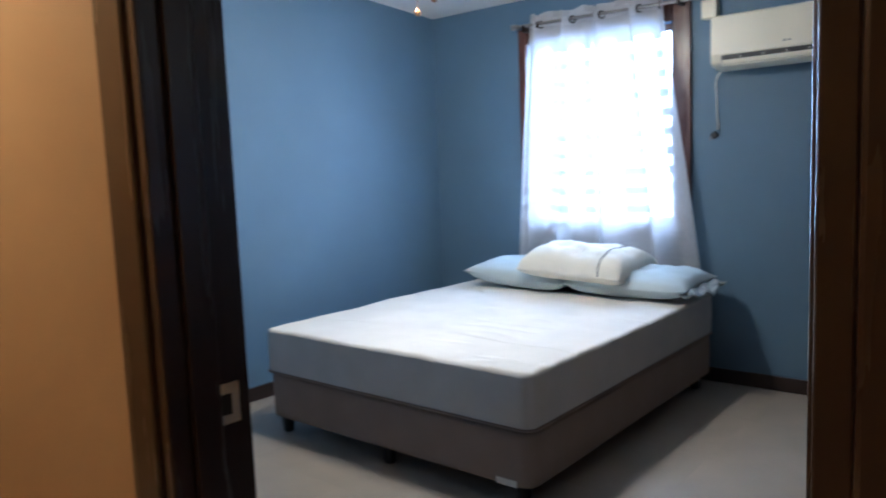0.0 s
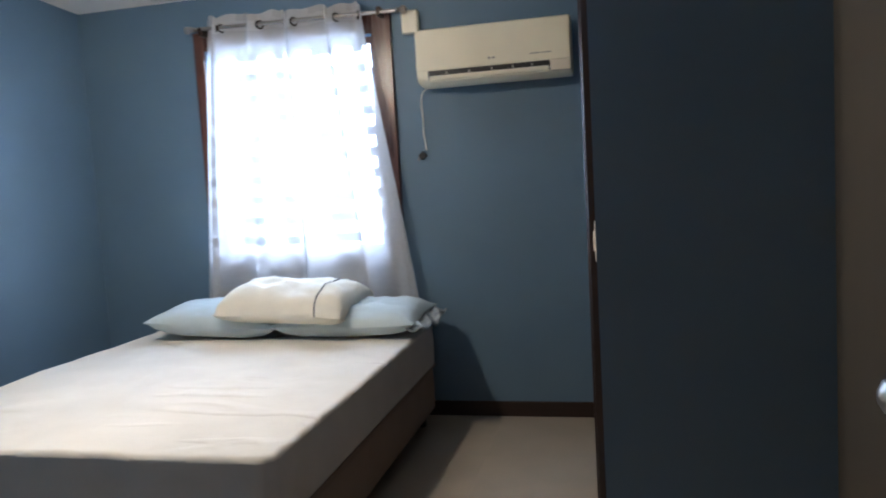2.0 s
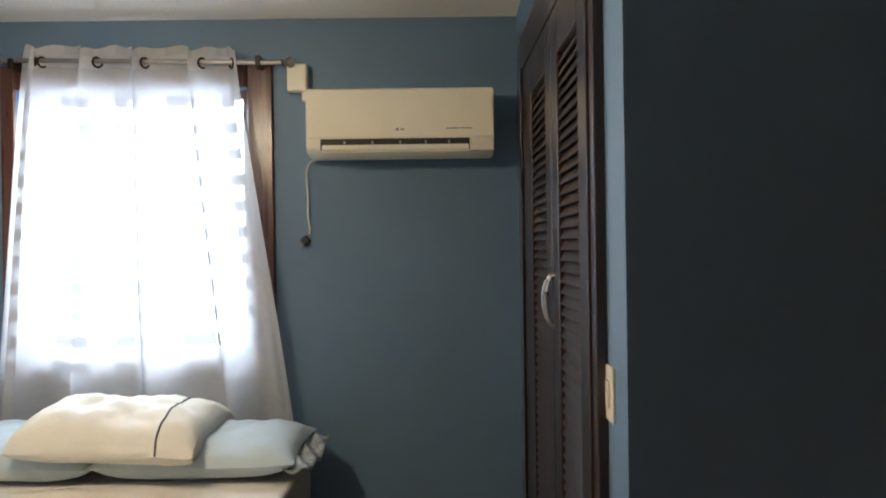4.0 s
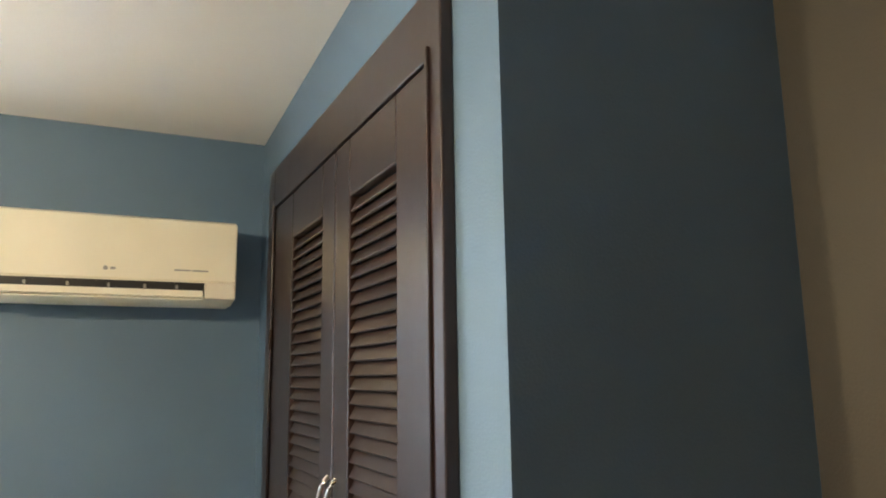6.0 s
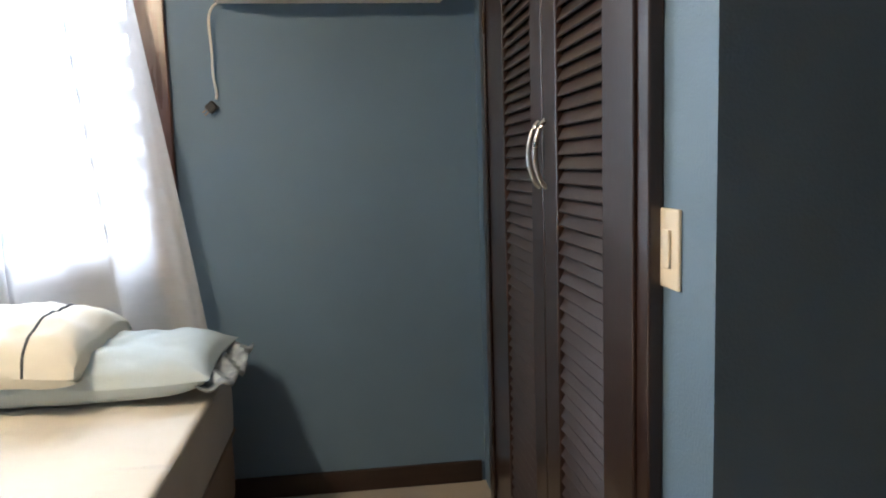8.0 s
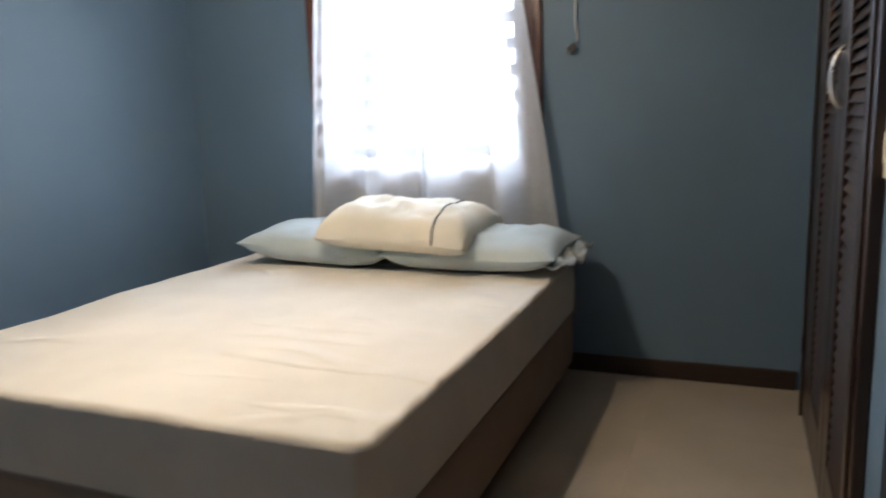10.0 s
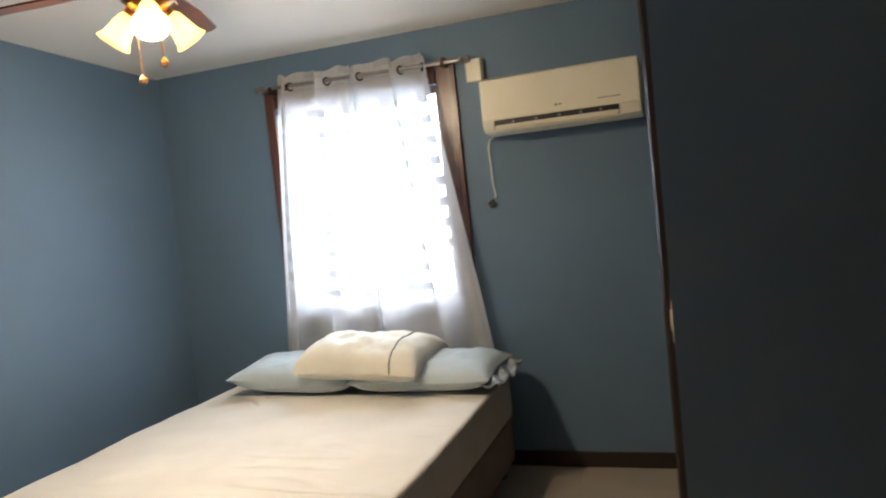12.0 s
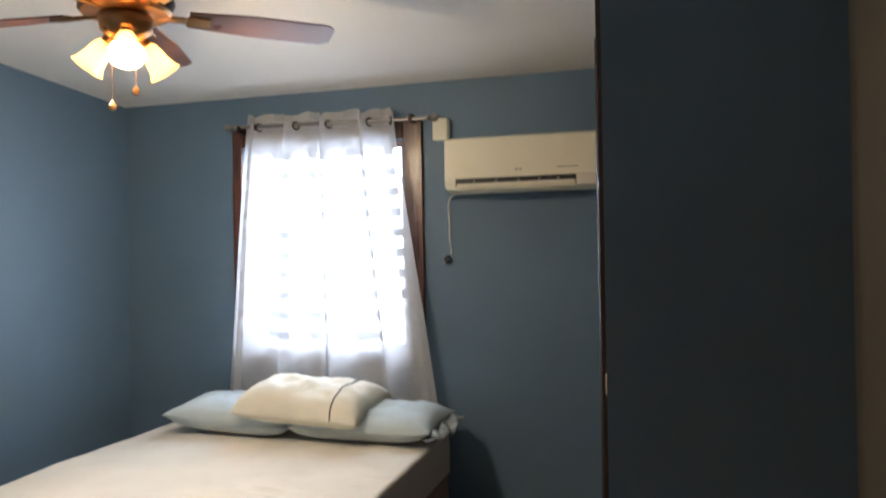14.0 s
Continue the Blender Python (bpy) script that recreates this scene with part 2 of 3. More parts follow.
def boxes(*rows, bevel=0.0, seg=2):
    bm = bmesh.new()
    for r in rows:
        box(bm, *r)
    if bevel:
        bmesh.ops.bevel(bm, geom=bm.edges[:], offset=bevel, segments=seg, affect="EDGES", profile=0.5)
    return bm


def lathe(profile, n=32, axis_m=None):
    """Turns (radius, height) pairs about z."""
    bm = bmesh.new()
    rings = []
    for r, z in profile:
        rings.append([bm.verts.new((r * math.cos(2 * math.pi * i / n), r * math.sin(2 * math.pi * i / n), z)) for i in range(n)])
    for a, b in zip(rings, rings[1:]):
        for i in range(n):
            bm.faces.new((a[i], a[(i + 1) % n], b[(i + 1) % n], b[i]))
    for ring in (rings[0], rings[-1]):
        if (ring[0].co.xy).length > 1e-4:
            bm.faces.new(ring)
    bmesh.ops.remove_doubles(bm, verts=bm.verts, dist=1e-5)
    if axis_m is not None:
        bm.transform(axis_m)
    return bm


def shell(profile, n=32, axis_m=None):
    """A turned open shell with no end caps."""
    bm = bmesh.new()
    rings = [[bm.verts.new((r * math.cos(2 * math.pi * i / n), r * math.sin(2 * math.pi * i / n), z)) for i in range(n)] for r, z in profile]
    for a, b in zip(rings, rings[1:]):
        for i in range(n):
            bm.faces.new((a[i], a[(i + 1) % n], b[(i + 1) % n], b[i]))
    if axis_m is not None:
        bm.transform(axis_m)
    return bm


def tube(points, r, n=10):
    """A round tube along points."""
    bm = bmesh.new()
    pts = [Vector(p) for p in points]
    rings = []
    for i, p in enumerate(pts):
        d = (pts[min(i + 1, len(pts) - 1)] - pts[max(i - 1, 0)]).normalized()
        a = d.cross(Vector((0.31, 0.17, 0.93)) if abs(d.z) < 0.9 else Vector((0.93, 0.2, 0.1))).normalized()
        b = d.cross(a)
        rings.append([bm.verts.new(p + r * (math.cos(t) * a + math.sin(t) * b)) for t in (2 * math.pi * k / n for k in range(n))])
    for a, b in zip(rings, rings[1:]):
        for i in range(n):
            bm.faces.new((a[i], a[(i + 1) % n], b[(i + 1) % n], b[i]))
    bm.faces.new(rings[0])
    bm.faces.new(rings[-1])
    return bm


def structure(name, bm, mat, label):
    return tagged(part(name, bm, mat), label, name.split("_")[0], kind="structure")


# ---- the setting ----
XW, YN, XE, YS, YH = -3.16, 3.5, 0.638, -0.17, -0.31  # west, north, east faces; south wall's room and hall faces
YC = 1.632  # the closet's side wall
XL, XR = -0.565, 0.418  # door opening
DOOR_H = 2.12
HS, HW, HE = -3.2, -2.6, 1.7  # hall
TOP = 3.05
WX0, WX1, WZ0, WZ1 = -2.30, -1.24, 0.975, 2.22  # window opening


def ceiling_z(y):
    return 2.535 + 0.062 * (YN - y)


structure("wall_north", boxes((XW - 0.12, WX0, YN, YN + 0.14, 0, TOP), (WX1, XE + 0.12, YN, YN + 0.14, 0, TOP),
                              (WX0, WX1, YN, YN + 0.14, 0, WZ0), (WX0, WX1, YN, YN + 0.14, WZ1, TOP)), BLUE,
          "blue painted plaster wall with the window in it")
structure("wall_west", boxes((XW - 0.12, XW, YS, YN, 0, TOP)), BLUE, "plain blue painted plaster wall beside the bed")
structure("wall_south", boxes((XW - 0.12, XL - 0.03, YH + 0.004, YS, 0, TOP), (XR + 0.03, XE + 0.12, YH + 0.004, YS, 0, TOP),
                              (XL - 0.03, XR + 0.03, YH + 0.004, YS, DOOR_H + 0.03, TOP)), BLUE, "blue painted wall with the bedroom doorway")
structure("wall_closet_pier", boxes((0, 0.09, YC, 1.83, 0, TOP)), BLUE, "narrow blue painted wall strip beside the closet doors")
structure("wall_closet_corner", boxes((0, 0.09, 3.26, YN, 0, TOP)), BLUE, "narrow blue painted wall strip in the corner")
structure("wall_closet_head", boxes((0, 0.09, 1.83, 3.26, 2.27, TOP)), BLUE, "blue painted wall above the closet doors")
structure("wall_closet_side", boxes((0.09, XE, YC, YC + 0.09, 0, TOP)), BLUE, "dark shaded blue side wall of the built-in closet")
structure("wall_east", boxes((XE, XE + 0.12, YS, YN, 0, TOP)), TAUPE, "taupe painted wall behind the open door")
structure("wall_hall_north", boxes((HW, XL - 0.03, YH, YH + 0.004, 0, TOP), (XR + 0.03, HE, YH, YH + 0.004, 0, TOP),
                                   (XL - 0.03, XR + 0.03, YH, YH + 0.004, DOOR_H + 0.03, TOP)), BEIGE, "warm beige hallway wall around the doorway")
structure("wall_hall_south", boxes((HW, HE, HS - 0.12, HS, 0, TOP)), BEIGE, "plain beige hallway wall")
structure("wall_hall_west", boxes((HW - 0.12, HW, HS - 0.12, YH + 0.004, 0, TOP)), BEIGE, "plain beige hallway end wall")
structure("wall_hall_east", boxes((HE, HE + 0.12, HS - 0.12, YH + 0.004, 0, TOP)), BEIGE, "plain beige hallway end wall")
bm = bmesh.new()
box(bm, XW - 0.2, XE + 0.2, YS - 0.02, YN + 0.2, 0, 0.35)
for v in bm.verts:
    v.co.z += ceiling_z(v.co.y)
structure("ceiling", bm, CEIL, "off-white painted, slightly sloping ceiling")
structure("ceiling_hall", boxes((HW - 0.2, HE + 0.2, HS - 0.2, YS - 0.021, 2.62, 2.95)), CEIL, "plain off-white hallway ceiling")
floor = structure("floor", boxes((XW - 0.12, XE + 0.12, YH, YN + 0.14, -0.12, -0.004), (HW - 0.12, HE + 0.12, HS - 0.12, YH, -0.12, -0.004)), GROUT, "beige tiled floor with thin joints")
structure("ground", boxes((-400, 400, YN + 0.15, 800, -0.4, -0.3)), GROUND, "garden ground outside the window")


def baseboard(x0, x1, y0, y1, label="dark brown wooden baseboard"):
    structure("baseboard", boxes((x0, x1, y0, y1, 0, 0.088), bevel=0.005), BASEWOOD, label)


baseboard(XW + 0.014, -0.014, YN - 0.014, YN)
baseboard(XW, XW + 0.014, YS, YN)
baseboard(XW + 0.014, XL - 0.13, YS, YS + 0.014)
baseboard(-0.014, 0, YC, 1.795)
baseboard(0, XE, YC - 0.014, YC)
baseboard(HW, XL - 0.15, YH - 0.014, YH)

# doorway: jambs, stops and casings of dark wood
door_frame = tagged(new("door_frame"), "dark brown stained wooden door frame with strike plate", "door frame", kind="structure")
for x0, x1 in ((XL - 0.03, XL), (XR, XR + 0.03)):
    part("jamb", boxes((x0, x1, YH - 0.012, YS + 0.012, 0, DOOR_H + 0.03), bevel=0.003), DARKWOOD, door_frame)
part("head_jamb", boxes((XL, XR, YH - 0.012, YS + 0.012, DOOR_H, DOOR_H + 0.03), bevel=0.003), DARKWOOD, door_frame)
for x0, x1 in ((XL, XL + 0.013), (XR - 0.013, XR)):
    part("door_stop", boxes((x0, x1, YH + 0.03, YH + 0.085, 0, DOOR_H), bevel=0.003), DARKWOOD, door_frame)
for y0, y1 in ((YH - 0.02, YH), (YS, YS + 0.02)):
    for x0, x1 in ((XL - 0.125, XL - 0.03), (XR + 0.03, XR + 0.125)):
        part("casing", boxes((x0, x1, y0, y1, 0, DOOR_H + 0.145), bevel=0.006), DARKWOOD, door_frame)
    part("head_casing", boxes((XL - 0.03, XR + 0.03, y0, y1, DOOR_H + 0.03, DOOR_H + 0.145), bevel=0.006), DARKWOOD, door_frame)
plate = part("strike_plate", boxes((XL, XL + 0.003, YS - 0.068, YS - 0.012, 0.932, 1.007), bevel=0.001), NICKEL, door_frame, "worn steel strike plate")
part("latch_hole", boxes((XL + 0.003, XL + 0.0045, YS - 0.052, YS - 0.030, 0.95, 0.988)), DARKPLASTIC_SHADE, plate)

# the open door leaf
leaf = tagged(new("door_1"), "dark brown wooden bedroom door standing open", "door", kind="structure")
leaf.matrix_world = pose(XR - 0.002, YS + 0.03, 0.008, 0, 0, 83.5)
LW = 0.90
part("leaf", boxes((0, LW, -0.04, 0, 0, DOOR_H - 0.015), bevel=0.003), DARKWOOD, leaf)
for z0, z1 in ((0.2, 0.9), (1.05, 1.95)):
    for y0, y1 in ((0, 0.006), (-0.046, -0.04)):
        for x0, x1 in ((0.12, 0.42), (0.48, 0.78)):
            part("raised_panel", boxes((x0, x1, y0, y1, z0, z1), bevel=0.004, seg=1), DARKWOOD, leaf)
part("latch_plate", boxes((LW, LW + 0.002, -0.033, -0.008, 0.93, 1.03)), STEEL, leaf)
for s in (1, -1):
    m = Matrix.Translation((LW - 0.065, 0 if s > 0 else -0.04, 0.97)) @ pose(0, 0, 0, -90 * s)
    part("door_knob", lathe([(0.032, 0), (0.032, 0.006), (0.013, 0.012), (0.012, 0.03), (0.022, 0.038), (0.028, 0.05), (0.026, 0.064), (0.012, 0.072), (0.0, 0.073)], 24, m), STEEL, leaf, "round steel door knob", True)
for z in (0.25, 1.05, 1.85):
    part("hinge", lathe([(0.007, z - 0.05), (0.007, z + 0.05)], 12, Matrix.Translation((-0.006, 0.006, 0))), STEEL, leaf)

# window: casing, frame, sashes
win = tagged(new("window_1"), "sunlit window with reddish-brown wooden casing and two panes", "window", kind="structure")
for x0, x1 in ((WX0 - 0.062, WX0), (WX1, WX1 + 0.115)):
    part("casing", boxes((x0, x1, YN - 0.022, YN, WZ0 - 0.1, WZ1 + 0.11), bevel=0.005), CASEWOOD, win)
part("head_casing", boxes((WX0, WX1, YN - 0.022, YN, WZ1, WZ1 + 0.11), bevel=0.005), CASEWOOD, win)
part("apron", boxes((WX0, WX1, YN - 0.022, YN, WZ0 - 0.1, WZ0 - 0.022), bevel=0.005), CASEWOOD, win)
part("window_sill", boxes((WX0 - 0.02, WX1 + 0.02, YN - 0.03, YN + 0.06, WZ0 - 0.02, WZ0), bevel=0.004), CASEWOOD, win)
for x0, x1 in ((WX0, WX0 + 0.04), (WX1 - 0.04, WX1), (-1.79, -1.75)):
    part("window_frame", boxes((x0, x1, YN + 0.06, YN + 0.11, WZ0, WZ1), bevel=0.003), CASEWOOD, win)
for z0, z1 in ((WZ0, WZ0 + 0.04), (WZ1 - 0.04, WZ1)):
    for x0, x1 in ((WX0 + 0.04, -1.79), (-1.75, WX1 - 0.04)):
        part("sash_rail", boxes((x0, x1, YN + 0.06, YN + 0.11, z0, z1), bevel=0.003), CASEWOOD, win)
for x0, x1 in ((WX0 + 0.04, -1.79), (-1.75, WX1 - 0.04)):
    pane = part("pane", boxes((x0, x1, YN + 0.083, YN + 0.087, WZ0 + 0.04, WZ1 - 0.04)), GLASS, win)
    pane.visible_shadow = False

# ---- closet ----
closet = thing("closet", (0, 2.57, 0), "built-in dark brown wooden closet with louvred double doors", "closet")


def cpart(name, rows, mat, parent=None, label="", bevel=0.004):
    bm = boxes(*rows, bevel=bevel)
    if parent is None:
        bm.transform(Matrix.Translation((0, -2.57, 0)))
    return part(name, bm, mat, parent or closet, label)


cpart("side_casing", [(-0.015, 0, 3.215, 3.31, 0, 2.36)], CLOSETWOOD)
cpart("side_casing", [(-0.026, 0, 1.797, 1.848, 0, 2.36)], CLOSETWOOD)
cpart("head_casing", [(-0.015, 0, 1.848, 3.215, 2.215, 2.36)], CLOSETWOOD)
cpart("inner_moulding", [(-0.021, -0.015, 3.205, 3.225, 0, 2.225)], CLOSETWOOD, bevel=0.003)
cpart("inner_moulding", [(-0.033, -0.022, 1.843, 1.856, 0, 2.225)], CLOSETWOOD, bevel=0.003)
slat_mesh = None
for y0, y1, hinge_y, s0, s1, hy in ((1.860, 2.477, 1.860, 2.05, 2.36, 2.448), (2.485, 3.205, 3.205, 2.60, 2.945, 2.512)):
    door = cpart("closet_door", [(-0.012, 0.016, y0, s0, 0.02, 2.21), (-0.012, 0.016, s1, y1, 0.02, 2.21),
                                 (-0.012, 0.016, s0, s1, 2.06, 2.21), (-0.012, 0.016, s0, s1, 0.02, 0.2)], CLOSETWOOD, None, "louvred dark wooden closet door")
    door_m = Matrix.Translation((0, -2.57, 0))
    # added black sheet: the closet's inner shade put into colour behind the slats
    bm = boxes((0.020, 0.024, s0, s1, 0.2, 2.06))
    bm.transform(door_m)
    part("backing", bm, DARKPLASTIC_SHADE, door)
    bm = boxes((-0.0185, 0.0185, -(s1 - s0) / 2, (s1 - s0) / 2, -0.003, 0.003), bevel=0.0015, seg=1)
    bm.transform(pose(0, 0, 0, 0, -62, 0))
    z, first = 0.222, None
    while z < 2.05:
        if first is None:
            first = part("slat", bm, SLATWOOD, door)
            ob = first
        else:
            ob = new("slat", first.data)
            ob.parent = door
        ob.location = (0.002, (s0 + s1) / 2 - 2.57, z)
        z += 0.033
    pts = [(-0.012 - 0.028 * math.sin(math.pi * i / 14) ** 0.6, hy - 2.57, 1.215 + 0.165 * i / 14) for i in range(15)]
    part("handle", tube(pts, 0.0065), STEEL, door, "curved brushed steel pull handle", True)
    for z in (0.3, 1.75):
        bm = lathe([(0.006, z - 0.035), (0.006, z + 0.035)], 10, Matrix.Translation((-0.018, hinge_y - 2.57, 0)))
        part("hinge", bm, BRONZE, door)

# ---- wall fittings ----


def wall_plate(name, m, label, category, rocker):
    ob = thing(name, (0, 0, 0), label, category)
    ob.matrix_world = m
    part("plate", boxes((-0.037, 0.037, -0.006, 0, -0.062, 0.062), bevel=0.003), SWITCHW, ob)
    if rocker:
        part("rocker", boxes((-0.012, 0.012, -0.011, -0.006, -0.03, 0.03), bevel=0.002), SWITCHW, ob)
    else:
        for z in (-0.025, 0.025):
            sock = part("socket", boxes((-0.016, 0.016, -0.008, -0.006, z - 0.015, z + 0.015), bevel=0.001), SWITCHW, ob)
            for x in (-0.006, 0.006):
                part("slot", boxes((x - 0.001, x + 0.001, -0.0085, -0.008, z - 0.006, z + 0.006)), DARKPLASTIC_SHADE, sock)
    return ob


wall_plate("light_switch", pose(0, 1.770, 1.142, 0, 0, -90), "ivory plastic light switch on the closet strip", "switch", True)
wall_plate("wall_outlet", pose(XW, 1.362, 0.41, 0, 0, 90), "white plastic wall outlet above the baseboard", "outlet", False)

# ---- air conditioner ----
ac = thing("air_conditioner", (-0.533, YN, 1.877), "ivory wall-mounted split air conditioner with open flap", "air conditioner")
AW = 0.815
prof = [(0.0, 0.02), (0.0, 0.295), (-0.175, 0.295), (-0.20, 0.285), (-0.208, 0.26), (-0.212, 0.07), (-0.206, 0.035), (-0.185, 0.014), (-0.09, 0.002), (-0.03, 0.0)]
bm = bmesh.new()
ends = []
for x in (-AW / 2, AW / 2):
    ends.append([bm.verts.new((x, y, z)) for y, z in prof])
for i in range(len(prof)):
    j = (i + 1) % len(prof)
    bm.faces.new((ends[0][i], ends[0][j], ends[1][j], ends[1][i]))
bm.faces.new(ends[0])
bm.faces.new(ends[1])
bmesh.ops.bevel(bm, geom=[e for e in bm.edges if abs(e.verts[0].co.x - e.verts[1].co.x) < 1e-6], offset=0.006, segments=2, affect="EDGES")
part("body", bm, PLASTIC, ac, smooth=True)
part("front_panel", boxes((-AW / 2 + 0.003, AW / 2 - 0.003, -0.216, -0.205, 0.074, 0.283), bevel=0.004), PLASTIC, ac)
part("air_slot", boxes((-0.345, 0.30, -0.2135, -0.15, 0.022, 0.070), bevel=0.002), DARKPLASTIC_SHADE, ac, "dark open air outlet")
bm = boxes((-0.338, 0.296, -0.019, 0.019, -0.003, 0.003), bevel=0.002)
bm.transform(pose(0, -0.214, 0.036, 62, 0, 0))
part("flap", bm, PLASTIC, ac)
bm = boxes((-0.34, 0.297, -0.022, 0.012, -0.003, 0.003), bevel=0.002)
bm.transform(pose(0, -0.200, 0.020, 24, 0, 0))
part("lower_flap", bm, PLASTIC, ac)
for x in (-0.24, -0.12, 0.0, 0.11, 0.21):
    part("flap_clip", boxes((x - 0.004, x + 0.004, -0.226, -0.208, 0.046, 0.058), bevel=0.001), GREYPRINT, ac)
part("logo", lathe([(0.007, 0), (0.007, 0.001)], 16, Matrix.Translation((-0.012, -0.216, 0.108)) @ pose(0, 0, 0, 90)), GREYPRINT, ac)
part("logo_bar", boxes((0.002, 0.018, -0.2168, -0.216, 0.104, 0.112)), GREYPRINT, ac)
for x0, x1 in ((0.20, 0.252), (0.258, 0.31)):
    part("print_bar", boxes((x0, x1, -0.2168, -0.216, 0.108, 0.113)), GREYPRINT, ac)
part("end_cover", boxes((0.302, AW / 2 - 0.002, -0.219, -0.19, 0.014, 0.072), bevel=0.007), SWITCHW, ac)

box_ob = thing("junction_box", (-1.005, YN, 2.19), "ivory plastic junction box above the air conditioner", "junction box")
part("body", boxes((-0.045, 0.045, -0.06, 0, 0, 0.125), bevel=0.008), PLASTIC, box_ob)
part("conduit", boxes((0.02, 0.062, -0.045, 0, -0.04, 0.0), bevel=0.004), PLASTIC, box_ob)

cord = thing("power_cord", (-0.95, YN - 0.05, 1.9), "white power cord with dark plug hanging from the air conditioner", "cord")
cp = [(0.03, 0.0, -0.02), (0.0, 0.005, -0.035), (-0.018, 0.015, -0.07), (-0.02, 0.022, -0.12), (-0.018, 0.03, -0.2), (-0.02, 0.035, -0.27), (-0.012, 0.036, -0.33), (-0.014, 0.036, -0.36)]
fine = []
for i in range(len(cp) - 1):
    a, b, c, d = (Vector(cp[min(max(i + k, 0), len(cp) - 1)]) for k in (-1, 0, 1, 2))
    for k in range(6):
        t = k / 6
        fine.append(0.5 * ((2 * b) + (c - a) * t + (2 * a - 5 * b + 4 * c - d) * t * t + (3 * b - a - 3 * c + d) * t ** 3))
part("cable", tube(fine, 0.0045), CABLE, cord, smooth=True)
bm = boxes((-0.018, 0.018, -0.012, 0.012, -0.022, 0.016), bevel=0.006)
bm.transform(Matrix.Translation((-0.03, 0.03, -0.385)) @ pose(0, 0, 0, 0, 50, 0))
plug = part("plug", bm, DARKPLASTIC_SHADE, cord, "dark plastic plug")
for s in (-0.006, 0.006):
    bm = boxes((s - 0.001, s + 0.001, -0.003, 0.003, -0.04, -0.022))
    bm.transform(Matrix.Translation((-0.03, 0.03, -0.385)) @ pose(0, 0, 0, 0, 50, 0))
    part("prong", bm, BRASS, plug)

# ---- curtain and rod ----
ROD_Z, ROD_Y = 2.325, YN - 0.085
rod = thing("curtain_rod", (-1.67, ROD_Y, ROD_Z), "slim steel curtain rod above the window", "curtain rod")
part("pole", tube([(-0.64, 0, 0.012), (0.60, 0, -0.012)], 0.011, 14), RODSTEEL, rod, smooth=True)
for x, dz in ((-0.645, 0.012), (0.605, -0.012)):
    s = -1 if x < 0 else 1
    part("finial", lathe([(0.011, 0), (0.018, 0.005), (0.010, 0.014), (0.024, 0.03), (0.020, 0.05), (0.0, 0.062)], 20, Matrix.Translation((x, 0, dz)) @ pose(0, 0, 0, 0, 90 * s)), RODSTEEL, rod, smooth=True)
for x in (-0.60, 0.50):
    part("bracket", boxes((x - 0.012, x + 0.012, -0.014, 0.062, -0.03, 0.018), bevel=0.004), BRONZE, rod)

curtain = thing("curtain", (-1.72, ROD_Y, ROD_Z), "white sheer patterned grommet curtain hanging over the window", "curtain")
NU, NV = 260, 60
bm = bmesh.new()
uvl = bm.loops.layers.uv.new("UVMap")
grid = []
rnd = random.Random(5)
phase = [rnd.uniform(-0.5, 0.5) for _ in range(6)]
ZT, ZB = 0.072, -1.70
for j in range(NV + 1):
    v = j / NV
    row = []
    for i in range(NU + 1):
        u = i / NU
        left = -0.51 - 0.165 * v ** 0.8
        right = 0.455 + 0.245 * v ** 1.15
        warp = u + 0.012 * math.sin(7 * u + 2.2 * v + phase[0]) * v
        ang = 2 * math.pi * (4.5 * u + 0.12 * math.sin(5 * u + phase[1]))
        deep = 0.75 + 0.45 * math.sin(11 * u + phase[3])
        x = left + (right - left) * warp + (0.042 + 0.034 * v) * deep * math.sin(ang + 0.5) * min(1, 12 * u, 12 * (1 - u))
        amp = 0.038 * (1 - 0.2 * v)
        y = amp * math.cos(ang) + 0.015 * v * math.sin(2.3 * ang + phase[2] + 1.5 * v) - 0.022 * v
        y += 0.005 * math.sin(23 * u + 5 * v)
        z = ZT + (ZB - ZT) * v + (0.016 * math.cos(ang) + 0.006 * math.sin(2.7 * ang) - 0.018 * u) * (1 - v) ** 3 + 0.01 * v * math.sin(9 * u)
        row.append(bm.verts.new((x, y, z)))
    grid.append(row)
for j in range(NV):
    for i in range(NU):
        f = bm.faces.new((grid[j][i], grid[j][i + 1], grid[j + 1][i + 1], grid[j + 1][i]))
        for lp, (a, b) in zip(f.loops, ((i, j), (i + 1, j), (i + 1, j + 1), (i, j + 1))):
            lp[uvl].uv = (a / NU * 1.3, 1.75 * (1 - b / NV))
part("cloth", bm, SHEER, curtain, smooth=False)
for f in curtain.children[0].data.polygons:
    f.use_smooth = True
